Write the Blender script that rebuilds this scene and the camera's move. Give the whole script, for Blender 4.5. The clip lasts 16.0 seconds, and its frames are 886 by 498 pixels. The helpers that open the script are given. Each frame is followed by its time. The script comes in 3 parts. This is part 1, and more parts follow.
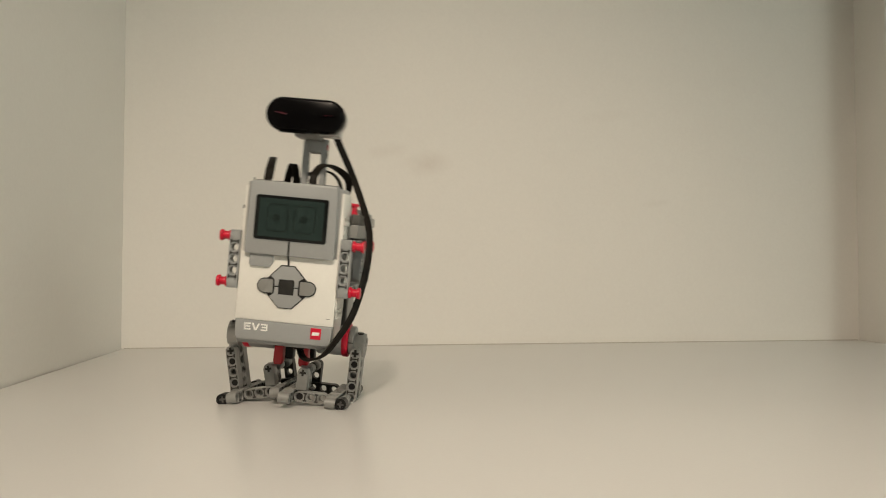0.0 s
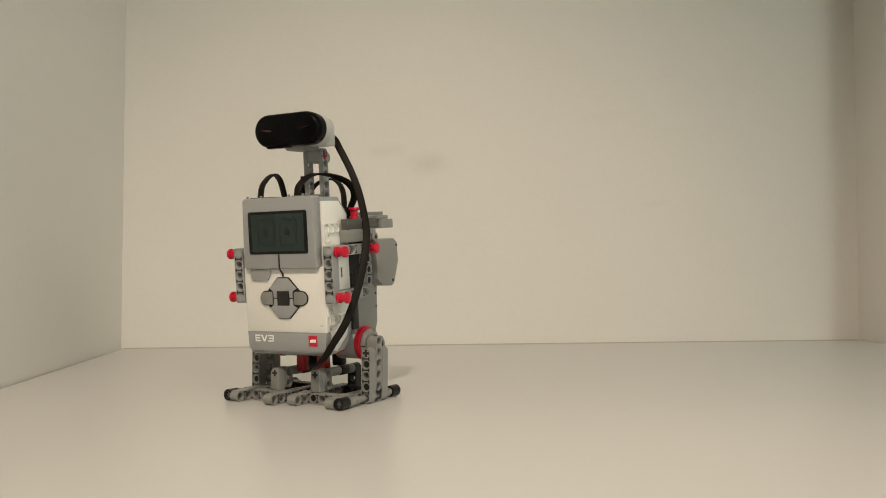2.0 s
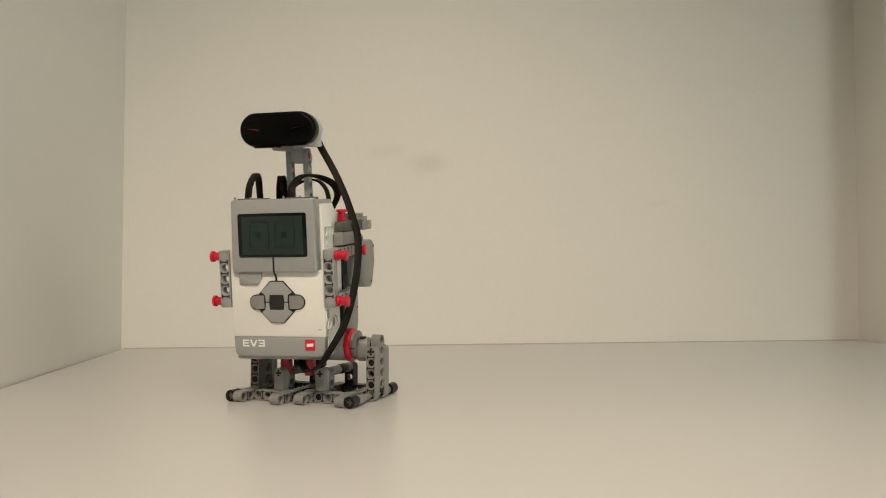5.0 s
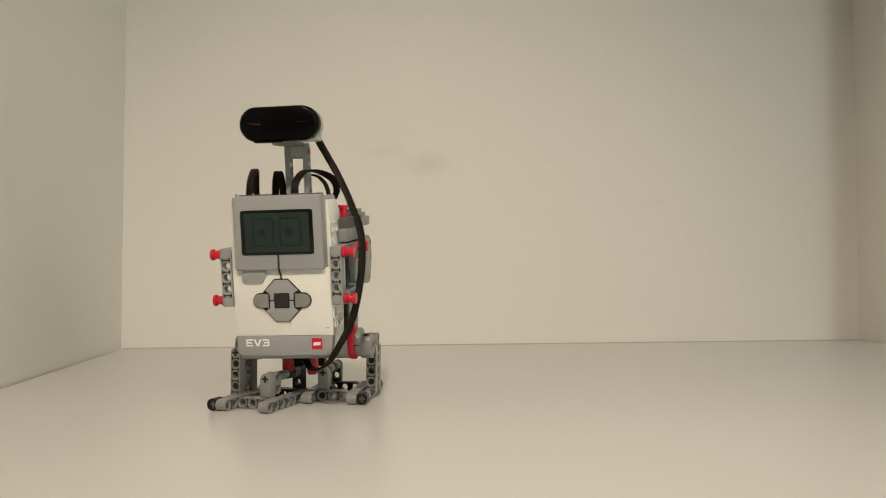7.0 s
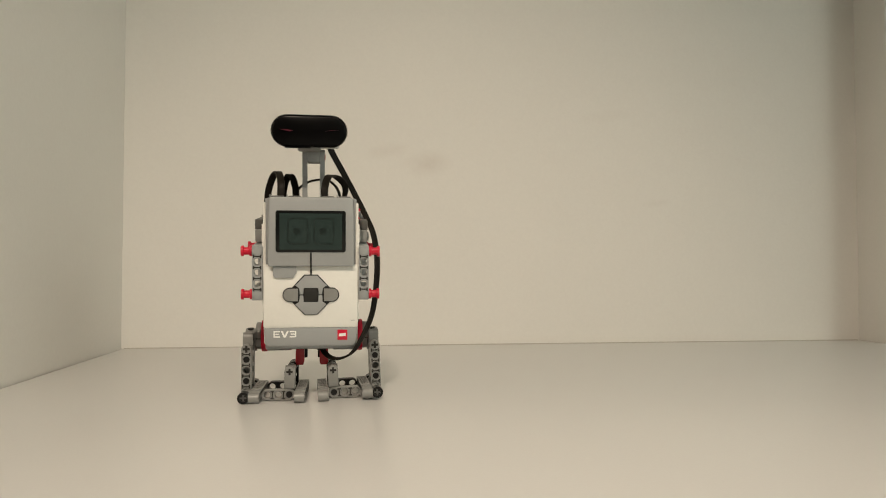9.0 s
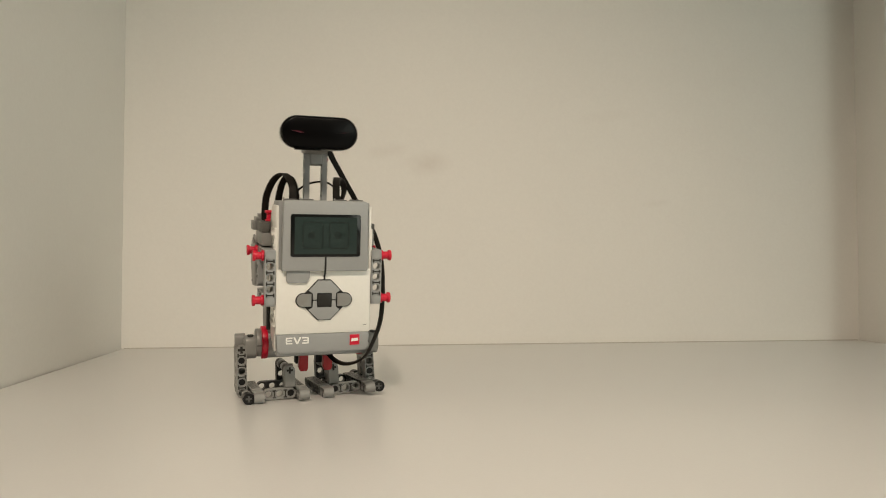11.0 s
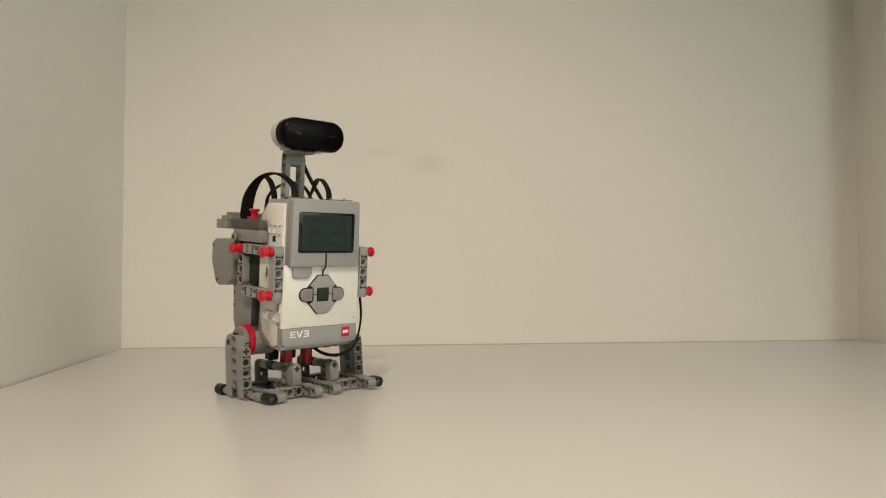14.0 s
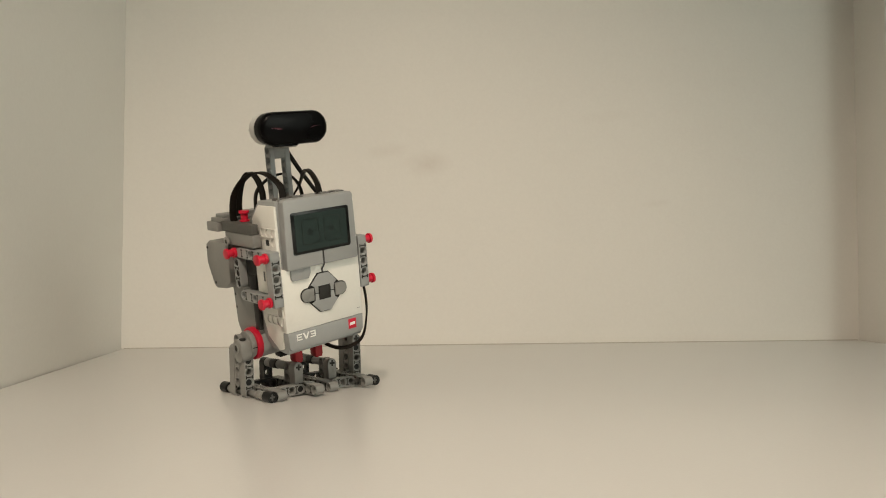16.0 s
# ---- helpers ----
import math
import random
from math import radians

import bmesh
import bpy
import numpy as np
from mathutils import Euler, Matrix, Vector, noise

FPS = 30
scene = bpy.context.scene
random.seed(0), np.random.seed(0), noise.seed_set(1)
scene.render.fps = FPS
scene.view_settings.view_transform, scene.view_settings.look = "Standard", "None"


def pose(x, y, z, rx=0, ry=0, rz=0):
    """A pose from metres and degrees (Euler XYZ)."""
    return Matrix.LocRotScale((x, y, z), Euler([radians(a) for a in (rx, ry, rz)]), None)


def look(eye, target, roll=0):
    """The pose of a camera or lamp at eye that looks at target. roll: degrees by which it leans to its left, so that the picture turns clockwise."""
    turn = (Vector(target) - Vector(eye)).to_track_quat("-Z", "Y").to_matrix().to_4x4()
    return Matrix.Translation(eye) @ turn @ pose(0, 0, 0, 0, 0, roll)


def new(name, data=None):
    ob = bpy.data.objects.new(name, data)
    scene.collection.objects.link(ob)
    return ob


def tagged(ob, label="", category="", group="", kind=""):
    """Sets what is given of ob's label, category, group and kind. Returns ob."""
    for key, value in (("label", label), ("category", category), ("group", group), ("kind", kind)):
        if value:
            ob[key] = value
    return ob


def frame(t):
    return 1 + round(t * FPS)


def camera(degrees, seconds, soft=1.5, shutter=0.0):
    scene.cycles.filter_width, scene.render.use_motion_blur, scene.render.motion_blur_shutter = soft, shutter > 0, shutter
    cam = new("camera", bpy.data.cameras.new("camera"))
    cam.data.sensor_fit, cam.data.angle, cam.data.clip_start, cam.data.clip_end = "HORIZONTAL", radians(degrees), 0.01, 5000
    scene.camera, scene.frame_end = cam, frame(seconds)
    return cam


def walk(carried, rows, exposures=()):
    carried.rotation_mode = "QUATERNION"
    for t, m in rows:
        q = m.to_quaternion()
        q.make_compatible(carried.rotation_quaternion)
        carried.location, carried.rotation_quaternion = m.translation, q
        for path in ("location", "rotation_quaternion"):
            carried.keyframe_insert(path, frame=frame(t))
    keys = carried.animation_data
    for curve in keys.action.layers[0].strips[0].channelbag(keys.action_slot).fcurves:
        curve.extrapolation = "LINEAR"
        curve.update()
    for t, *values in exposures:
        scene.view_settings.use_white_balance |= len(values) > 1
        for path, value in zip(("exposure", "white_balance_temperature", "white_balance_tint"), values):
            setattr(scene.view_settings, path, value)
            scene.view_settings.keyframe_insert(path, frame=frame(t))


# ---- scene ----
cam = camera(61.4, 16.0, 1.0, 0.5)
CAM = pose(0, 0, 0.0925, 91.9, 0, -7)
walk(cam, [(0.0, CAM), (16.0, CAM)])

# ---- light: two warm spots on an added bar, and an added fill panel ----
world = bpy.data.worlds.new("room_air")
scene.world = world
world.use_nodes = True
world.node_tree.nodes["Background"].inputs[0].default_value = (0.86, 0.86, 0.80, 1)
world.node_tree.nodes["Background"].inputs[1].default_value = 0.30
scene.view_settings.exposure = 0.0
# first spot placed from the cast shadows, second added to lift the left wall
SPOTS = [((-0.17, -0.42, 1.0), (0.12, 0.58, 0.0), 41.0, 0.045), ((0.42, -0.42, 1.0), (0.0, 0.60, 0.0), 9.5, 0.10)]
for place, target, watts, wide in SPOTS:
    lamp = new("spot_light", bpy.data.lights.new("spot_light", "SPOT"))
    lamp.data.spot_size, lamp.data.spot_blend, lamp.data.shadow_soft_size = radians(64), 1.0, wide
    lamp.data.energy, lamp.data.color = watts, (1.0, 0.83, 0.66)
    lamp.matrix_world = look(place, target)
# added soft fill that brightens the left side wall; no window is known
side_fill = new("side_fill_light", bpy.data.lights.new("side_fill_light", "AREA"))
side_fill.data.shape, side_fill.data.size, side_fill.data.size_y = "RECTANGLE", 2.1, 1.2
side_fill.data.energy, side_fill.data.color = 23.5, (0.95, 0.975, 0.84)
side_fill.matrix_world = look((2.36, -1.1, 0.7), (0.0, -0.4, 0.3))


# ---- materials ----
def shade(name, colour, rough=0.5, metal=0.0, grain=0.03, bump=0.02, size=400.0, coat=0.0, blotch=8.0, shine=0.5):
    """A painted or moulded surface with grain at two scales."""
    m = bpy.data.materials.new(name)
    m.use_nodes = True
    n, l = m.node_tree.nodes, m.node_tree.links
    b = n["Principled BSDF"]
    b.inputs["Roughness"].default_value, b.inputs["Metallic"].default_value = rough, metal
    b.inputs["Coat Weight"].default_value, b.inputs["Specular IOR Level"].default_value = coat, shine
    co = n.new("ShaderNodeTexCoord")
    big, fine = n.new("ShaderNodeTexNoise"), n.new("ShaderNodeTexNoise")
    big.inputs["Scale"].default_value, fine.inputs["Scale"].default_value = blotch, size
    big.inputs["Detail"].default_value, fine.inputs["Detail"].default_value = 4, 2
    mix = n.new("ShaderNodeMath")
    mix.operation = "ADD"
    ramp = n.new("ShaderNodeMapRange")
    ramp.inputs[1].default_value, ramp.inputs[2].default_value = 0.7, 1.3
    ramp.inputs[3].default_value, ramp.inputs[4].default_value = 1 - grain, 1 + grain
    hue = n.new("ShaderNodeHueSaturation")
    hue.inputs["Color"].default_value = (*colour, 1)
    for tex in (big, fine):
        l.new(co.outputs["Object"], tex.inputs["Vector"])
    l.new(big.outputs["Fac"], mix.inputs[0])
    l.new(fine.outputs["Fac"], mix.inputs[1])
    l.new(mix.outputs[0], ramp.inputs[0])
    l.new(ramp.outputs[0], hue.inputs["Value"])
    l.new(hue.outputs[0], b.inputs["Base Color"])
    if bump:
        bp = n.new("ShaderNodeBump")
        bp.inputs["Strength"].default_value, bp.inputs["Distance"].default_value = bump, 0.001
        l.new(fine.outputs["Fac"], bp.inputs["Height"])
        l.new(bp.outputs[0], b.inputs["Normal"])
    return m


PLASTER = shade("cream_wall_paint", (0.74, 0.715, 0.67), 0.85, grain=0.015, bump=0.06, size=260, blotch=3)
ROOM = shade("low_bounce_room_paint", (0.42, 0.39, 0.35), 0.85, grain=0.02, bump=0.06, size=260, blotch=3)
LAMINATE = shade("white_laminate", (0.73, 0.72, 0.70), 0.30, grain=0.012, bump=0.05, size=500, blotch=5)
SEAM = shade("dark_joint", (0.50, 0.465, 0.41), 0.9)
WHITE = shade("white_plastic", (0.80, 0.79, 0.74), 0.34, grain=0.015)
PALE = shade("light_grey_plastic", (0.24, 0.24, 0.228), 0.36, grain=0.03)
PANEL = shade("panel_grey_plastic", (0.318, 0.328, 0.326), 0.42, grain=0.02)
MID = shade("mid_grey_plastic", (0.12, 0.118, 0.112), 0.42, grain=0.03, shine=0.25)
TAUPE = shade("taupe_grey_plastic", (0.092, 0.09, 0.082), 0.42, grain=0.04, shine=0.25)
DARK = shade("dark_grey_plastic", (0.027, 0.0265, 0.0245), 0.45, grain=0.04, shine=0.25)
BLACK = shade("black_plastic", (0.012, 0.012, 0.012), 0.38, grain=0.05, shine=0.25)
VISOR = shade("glossy_black_visor", (0.003, 0.0028, 0.003), 0.26, grain=0.05, bump=0, shine=0.08)
RED = shade("red_plastic", (0.60, 0.008, 0.036), 0.32, grain=0.03)
WINE = shade("deep_red_plastic", (0.36, 0.008, 0.016), 0.4, grain=0.03)
CABLE = shade("black_cable_sheath", (0.009, 0.007, 0.005), 0.55, grain=0.06, shine=0.14)
GLASS = shade("dark_screen_glass", (0.008, 0.009, 0.009), 0.12, grain=0.02, bump=0, shine=0.25)
LCD = shade("green_grey_display", (0.025, 0.040, 0.037), 0.25, grain=0.03, bump=0, shine=0.25)
INK = shade("display_ink", (0.0135, 0.0215, 0.0195), 0.3, grain=0.02, bump=0, shine=0.25)
LINE = shade("groove_black", (0.02, 0.02, 0.02), 0.6, shine=0.25)
STREAK = shade("dull_red_streak", (0.075, 0.004, 0.014), 0.4)
PRINT = shade("white_print", (0.85, 0.85, 0.82), 0.5)
BEAMGREEN = bpy.data.materials.new("green_light")
BEAMGREEN.use_nodes = True
_b = BEAMGREEN.node_tree.nodes["Principled BSDF"]
_b.inputs["Base Color"].default_value = (0.05, 0.6, 0.08, 1)
_b.inputs["Emission Color"].default_value = (0.10, 1.0, 0.12, 1)
_b.inputs["Emission Strength"].default_value = 1.1
GLOWCORE = bpy.data.materials.new("green_light_core")
GLOWCORE.use_nodes = True
_b = GLOWCORE.node_tree.nodes["Principled BSDF"]
_b.inputs["Base Color"].default_value = (0.5, 0.9, 0.5, 1)
_b.inputs["Emission Color"].default_value = (0.30, 1.0, 0.22, 1)
_b.inputs["Emission Strength"].default_value = 2.2
# glow of the added fill panel
FILLPANE = bpy.data.materials.new("glowing_fill_pane")
FILLPANE.use_nodes = True
_b = FILLPANE.node_tree.nodes["Principled BSDF"]
_b.inputs["Emission Color"].default_value = (0.91, 1.0, 0.89, 1)
_b.inputs["Emission Strength"].default_value = 0.8
LAMPSHADE = bpy.data.materials.new("opal_lamp_glass")
LAMPSHADE.use_nodes = True
_b = LAMPSHADE.node_tree.nodes["Principled BSDF"]
_b.inputs["Base Color"].default_value = (0.9, 0.88, 0.82, 1)
_b.inputs["Emission Color"].default_value = (1.0, 0.84, 0.62, 1)
_b.inputs["Emission Strength"].default_value = 3.0


def stained(base, marks):
    """The same paint with faint brown smudges at the given places (x, y, z, across, up, strength)."""
    m = base.copy()
    m.name = "smudged_wall_paint"
    n, l = m.node_tree.nodes, m.node_tree.links
    out = n["Principled BSDF"]
    source = out.inputs["Base Color"].links[0].from_socket
    co, wob = n.new("ShaderNodeTexCoord"), n.new("ShaderNodeTexNoise")
    wob.inputs["Scale"].default_value, wob.inputs["Detail"].default_value = 55, 6
    l.new(co.outputs["Object"], wob.inputs["Vector"])
    for x, y, z, wide, high, strength in marks:
        mp, dist, rng, mul, mix = n.new("ShaderNodeMapping"), n.new("ShaderNodeVectorMath"), n.new("ShaderNodeMapRange"), n.new("ShaderNodeMath"), n.new("ShaderNodeMixRGB")
        mp.vector_type = "TEXTURE"
        mp.inputs["Location"].default_value, mp.inputs["Scale"].default_value = (x, y, z), (wide, 1.0, high)
        mp.inputs["Rotation"].default_value = (0, radians(-8), 0)
        l.new(co.outputs["Object"], mp.inputs["Vector"])
        dist.operation = "LENGTH"
        l.new(mp.outputs[0], dist.inputs[0])
        rng.interpolation_type = "SMOOTHSTEP"
        rng.inputs[1].default_value, rng.inputs[2].default_value = 1.0, 0.0
        rng.inputs[3].default_value, rng.inputs[4].default_value = 0.0, strength
        l.new(dist.outputs["Value"], rng.inputs[0])
        mul.operation = "MULTIPLY"
        l.new(rng.outputs[0], mul.inputs[0])
        l.new(wob.outputs["Fac"], mul.inputs[1])
        mix.inputs[2].default_value = (0.36, 0.27, 0.21, 1)
        l.new(mul.outputs[0], mix.inputs[0])
        l.new(source, mix.inputs[1])
        source = mix.outputs[0]
    l.new(source, out.inputs["Base Color"])
    return m


# ---- mesh helpers; small things are drawn in millimetres ----
MM = 0.001


def part(name, bm, material, parent=None, label="", scale=MM, smooth=True):
    """Links a bmesh as one mesh object under a thing or a part."""
    bmesh.ops.recalc_face_normals(bm, faces=bm.faces)
    if scale != 1:
        bmesh.ops.scale(bm, vec=(scale,) * 3, verts=bm.verts)
    me = bpy.data.meshes.new(name)
    bm.to_mesh(me)
    bm.free()
    for m in material if isinstance(material, (list, tuple)) else (material,):
        me.materials.append(m)
    if smooth:
        me.shade_smooth()
        me.set_sharp_from_angle(angle=radians(38))
    ob = new(name, me)
    if parent is not None:
        ob.parent = parent
    if label:
        tagged(ob, label)
    return ob


def add_box(bm, x0, x1, y0, y1, z0, z1, bevel=0.5, mat=0, segments=2):
    vs = [bm.verts.new((x, y, z)) for x in (x0, x1) for y in (y0, y1) for z in (z0, z1)]
    quads = [(0, 1, 3, 2), (4, 6, 7, 5), (0, 4, 5, 1), (2, 3, 7, 6), (0, 2, 6, 4), (1, 5, 7, 3)]
    fs = [bm.faces.new([vs[i] for i in q]) for q in quads]
    for f in fs:
        f.material_index = mat
    if bevel:
        es = list({e for f in fs for e in f.edges})
        made = bmesh.ops.bevel(bm, geom=es, offset=bevel, segments=segments, affect="EDGES", profile=0.5)
        for f in made["faces"]:
            f.material_index = mat
    return bm


def box(*a, **k):
    return add_box(bmesh.new(), *a, **k)


AXES = {"x": (1, 2, 0), "y": (0, 2, 1), "z": (0, 1, 2)}


def put(axis, u, v, w):
    """A point with w along the axis and u, v across it."""
    p = [0.0, 0.0, 0.0]
    a, b, c = AXES[axis]
    p[a], p[b], p[c] = u, v, w
    return p


def add_prism(bm, axis, outline, w0, w1, bevel=0.5, mat=0):
    """An outline drawn across an axis and drawn out along it."""
    lo = [bm.verts.new(put(axis, u, v, w0)) for u, v in outline]
    hi = [bm.verts.new(put(axis, u, v, w1)) for u, v in outline]
    n = len(outline)
    fs = [bm.faces.new(lo), bm.faces.new(hi[::-1])]
    fs += [bm.faces.new((lo[i], hi[i], hi[(i + 1) % n], lo[(i + 1) % n])) for i in range(n)]
    for f in fs:
        f.material_index = mat
    if bevel:
        es = [e for f in fs[:2] for e in f.edges]
        made = bmesh.ops.bevel(bm, geom=es, offset=bevel, segments=2, affect="EDGES", profile=0.5)
        for f in made["faces"]:
            f.material_index = mat
    return bm


def prism(*a, **k):
    return add_prism(bmesh.new(), *a, **k)


def ring(cu, cv, r, n=20, r2=None):
    return [(cu + r * math.cos(2 * math.pi * i / n), cv + (r2 or r) * math.sin(2 * math.pi * i / n)) for i in range(n)]


def stadium(u0, u1, v0, v1, r, n=6):
    """A rectangle with round corners."""
    out = []
    for cu, cv, a in ((u1 - r, v1 - r, 0), (u0 + r, v1 - r, 90), (u0 + r, v0 + r, 180), (u1 - r, v0 + r, 270)):
        for i in range(n + 1):
            t = radians(a + 90 * i / n)
            out.append((cu + r * math.cos(t), cv + r * math.sin(t)))
    return out


def tube(bm, axis, cu, cv, w0, w1, r0, r1, n=16, mat=0):
    """A pipe with walls from r1 inside to r0 outside."""
    rows = [[bm.verts.new(put(axis, u, v, w)) for u, v in ring(cu, cv, r, n)] for r, w in ((r0, w0), (r0, w1), (r1, w1), (r1, w0))]
    for a in range(4):
        p, q = rows[a], rows[(a + 1) % 4]
        for i in range(n):
            bm.faces.new((p[i], p[(i + 1) % n], q[(i + 1) % n], q[i])).material_index = mat
    return bm


def add_beam(bm, start, along, hole, n, pitch=8.0, half=3.7, slot_shade=True, cross=(), solid=(), deep=None, square=False):
    """A studless beam of n modules with real through-holes: start is the first hole's middle, along and hole are axis
    letters.
    The second material paints shade: raised dark bars for the recesses and axle crosses."""
    side = ({"x", "y", "z"} - {along, hole}).pop()
    deep = deep or half
    ia, ih, iw = ("xyz".index(c) for c in (along, hole, side))

    def point(a, w, h):
        p = list(start)
        p[ia] += a
        p[iw] += w
        p[ih] += h
        return p

    k = 16
    for i in range(n):
        c = i * pitch
        outline = []
        for s in range(k):
            t = 2 * math.pi * s / k
            ca, sa = math.cos(t), math.sin(t)
            end = not square and ((i == 0 and ca < -1e-6) or (i == n - 1 and ca > 1e-6))
            if end:
                a, w = half * ca, half * sa
            else:
                far = min(pitch / 2 / max(abs(ca), 1e-9), half / max(abs(sa), 1e-9))
                a, w = far * ca, far * sa
                if s % 4 == 2:
                    a, w = math.copysign(pitch / 2, ca), math.copysign(half, sa)
            outline.append((c + a, w))
        layers = []
        for h in (-deep, deep):
            layers.append([bm.verts.new(point(a, w, h)) for a, w in outline])
            for r, d in ((3.05, 0), (3.05, 0.9), (2.45, 0.9)):
                hh = h + (d if h < 0 else -d)
                layers.append([bm.verts.new(point(c + r * math.cos(2 * math.pi * s / k), r * math.sin(2 * math.pi * s / k), hh)) for s in range(k)])
        for s in range(k):
            q = (s + 1) % k
            for j in (0, 1, 2, 4, 5, 6):
                bm.faces.new((layers[j][s], layers[j][q], layers[j + 1][q], layers[j + 1][s]))
            bm.faces.new((layers[3][s], layers[3][q], layers[7][q], layers[7][s]))
            mid = 2 * math.pi * (s + 0.5) / k
            ca, sa = math.cos(mid), math.sin(mid)
            flat = abs(ca) > abs(sa)
            inner = (ca > 0 and i < n - 1 and flat) or (ca < 0 and i > 0 and flat)
            if not inner:
                bm.faces.new((layers[0][s], layers[0][q], layers[4][q], layers[4][s]))
        if i in cross or i in solid:
            lo = [bm.verts.new(point(c + 3.04 * math.cos(2 * math.pi * s / k), 3.04 * math.sin(2 * math.pi * s / k), -deep + 0.05)) for s in range(k)]
            hi = [bm.verts.new(point(c + 3.04 * math.cos(2 * math.pi * s / k), 3.04 * math.sin(2 * math.pi * s / k), deep - 0.05)) for s in range(k)]
            bm.faces.new(lo)
            bm.faces.new(hi)
        # dark cross painted for the shade inside the axle hole
        if i in cross:
            for u, v in ((2.6, 0.9), (0.9, 2.6)):
                lo, hi = point(c - u, -v, -deep - 0.03), point(c + u, v, deep + 0.03)
                add_box(bm, *[w for ax in range(3) for w in sorted((lo[ax], hi[ax]))], bevel=0, mat=1)
        # flat dark bars painted where the recesses between holes lie in shade
        if slot_shade and i < n - 1:
            for sgn in (-1, 1):
                for u, v in ((0.45, 2.2), (1.3, 0.5)):
                    for off in ((0,) if v > 1 else (-2.5, 2.5)):
                        lo, hi = point(c + pitch / 2 - u, off - v, sgn * deep - 0.06), point(c + pitch / 2 + u, off + v, sgn * deep + 0.06)
                        add_box(bm, *[w for ax in range(3) for w in sorted((lo[ax], hi[ax]))], bevel=0, mat=1)
    bmesh.ops.remove_doubles(bm, verts=bm.verts, dist=0.001)
    return bm


def beam(*a, **k):
    return add_beam(bmesh.new(), *a, **k)


def smooth_line(points, steps=8):
    """A curve through the points."""
    p = [Vector(q) for q in points]
    p = [2 * p[0] - p[1], *p, 2 * p[-1] - p[-2]]
    out = []
    for i in range(1, len(p) - 2):
        for s in range(steps):
            t = s / steps
            out.append(0.5 * (2 * p[i] + (p[i + 1] - p[i - 1]) * t + (2 * p[i - 1] - 5 * p[i] + 4 * p[i + 1] - p[i + 2]) * t * t
                              + (3 * p[i] - p[i - 1] - 3 * p[i + 1] + p[i + 2]) * t ** 3))
    return out + [p[-2]]


def ribbon(points, width, thick, across, across_end=None):
    """A flat cable with round edges, swept along a curve."""
    bm, line, rows = bmesh.new(), smooth_line(points), []
    for i, q in enumerate(line):
        d = (line[min(i + 1, len(line) - 1)] - line[max(i - 1, 0)]).normalized()
        way = Vector(across).lerp(Vector(across_end or across), i / (len(line) - 1))
        w = way - d * d.dot(way)
        w.normalize()
        n = d.cross(w)
        rows.append([bm.verts.new(q + w * (width / 2 - thick / 2) * (1 if math.cos(a) > 0 else -1) + (w * math.cos(a) + n * math.sin(a)) * thick / 2)
                     for a in (radians(15 + 30 * s) for s in range(12))])
    for a, b in zip(rows, rows[1:]):
        for s in range(12):
            bm.faces.new((a[s], a[(s + 1) % 12], b[(s + 1) % 12], b[s]))
    bm.faces.new(rows[0])
    bm.faces.new(rows[-1])
    return bm


# ---- the place: a white desk top in a niche, plastered walls, the room behind ----
LEFT, RIGHT, BACK, FRONT = -0.282, 0.705, 0.967, -0.35
MARKS = [(0.098, 0.967, 0.236, 0.042, 0.022, 0.32), (0.045, 0.967, 0.252, 0.035, 0.014, 0.22), (0.41, 0.967, 0.188, 0.03, 0.008, 0.12), (0.34, 0.967, 0.305, 0.05, 0.012, 0.10)]


SMUDGED = stained(PLASTER, MARKS)


def slab(name, x0, x1, y0, y1, z0, z1, mat, label, category, bevel=0.0):
    return tagged(part(name, box(x0, x1, y0, y1, z0, z1, bevel=bevel), mat, scale=1, smooth=bool(bevel)), label, category, kind="structure")


slab("desk_top", LEFT + 0.002, RIGHT - 0.002, FRONT, BACK - 0.002, -0.03, 0.0, LAMINATE, "smooth white laminate desk top set between walls", "desk top", 0.0008)
slab("wall_north", -2.0, 2.4, BACK, BACK + 0.1, -0.74, 1.7, SMUDGED, "plain cream-painted plaster wall behind the desk", "wall")
slab("wall_west", LEFT - 0.1, LEFT, 0.3, BACK, -0.74, 1.7, PLASTER, "plain cream-painted side wall beside the desk", "wall")
slab("wall_east", RIGHT, RIGHT + 0.1, 0.905, BACK, -0.74, 1.7, PLASTER, "plain cream-painted side wall beside the desk", "wall")
# unseen room walls, kept dark to cut bounce; far east kept pale for it
slab("wall_south", -2.0, 2.4, -2.6, -2.5, -0.74, 1.7, ROOM, "unseen taupe wall of the room behind, darkened to cut bounced light", "wall")
slab("wall_far_west", -2.1, -2.0, -2.6, BACK + 0.1, -0.74, 1.7, ROOM, "unseen taupe wall of the room, darkened to cut bounced light", "wall")
slab("wall_far_east", 2.4, 2.5, -2.6, BACK + 0.1, -0.74, 1.7, PLASTER, "unseen cream wall of the room, kept pale to bounce light", "wall")
slab("ceiling", -2.1, 2.5, -2.6, BACK + 0.1, 1.7, 1.8, PLASTER, "plain white ceiling", "ceiling")
slab("floor", -2.1, 2.5, -2.6, BACK + 0.1, -0.84, -0.74, MID, "plain grey floor of the room", "floor")
slab("trim", LEFT + 0.004, RIGHT - 0.004, BACK - 0.0016, BACK - 0.0004, -0.002, 0.0009, SEAM, "thin dark joint where the desk top meets the wall", "trim")


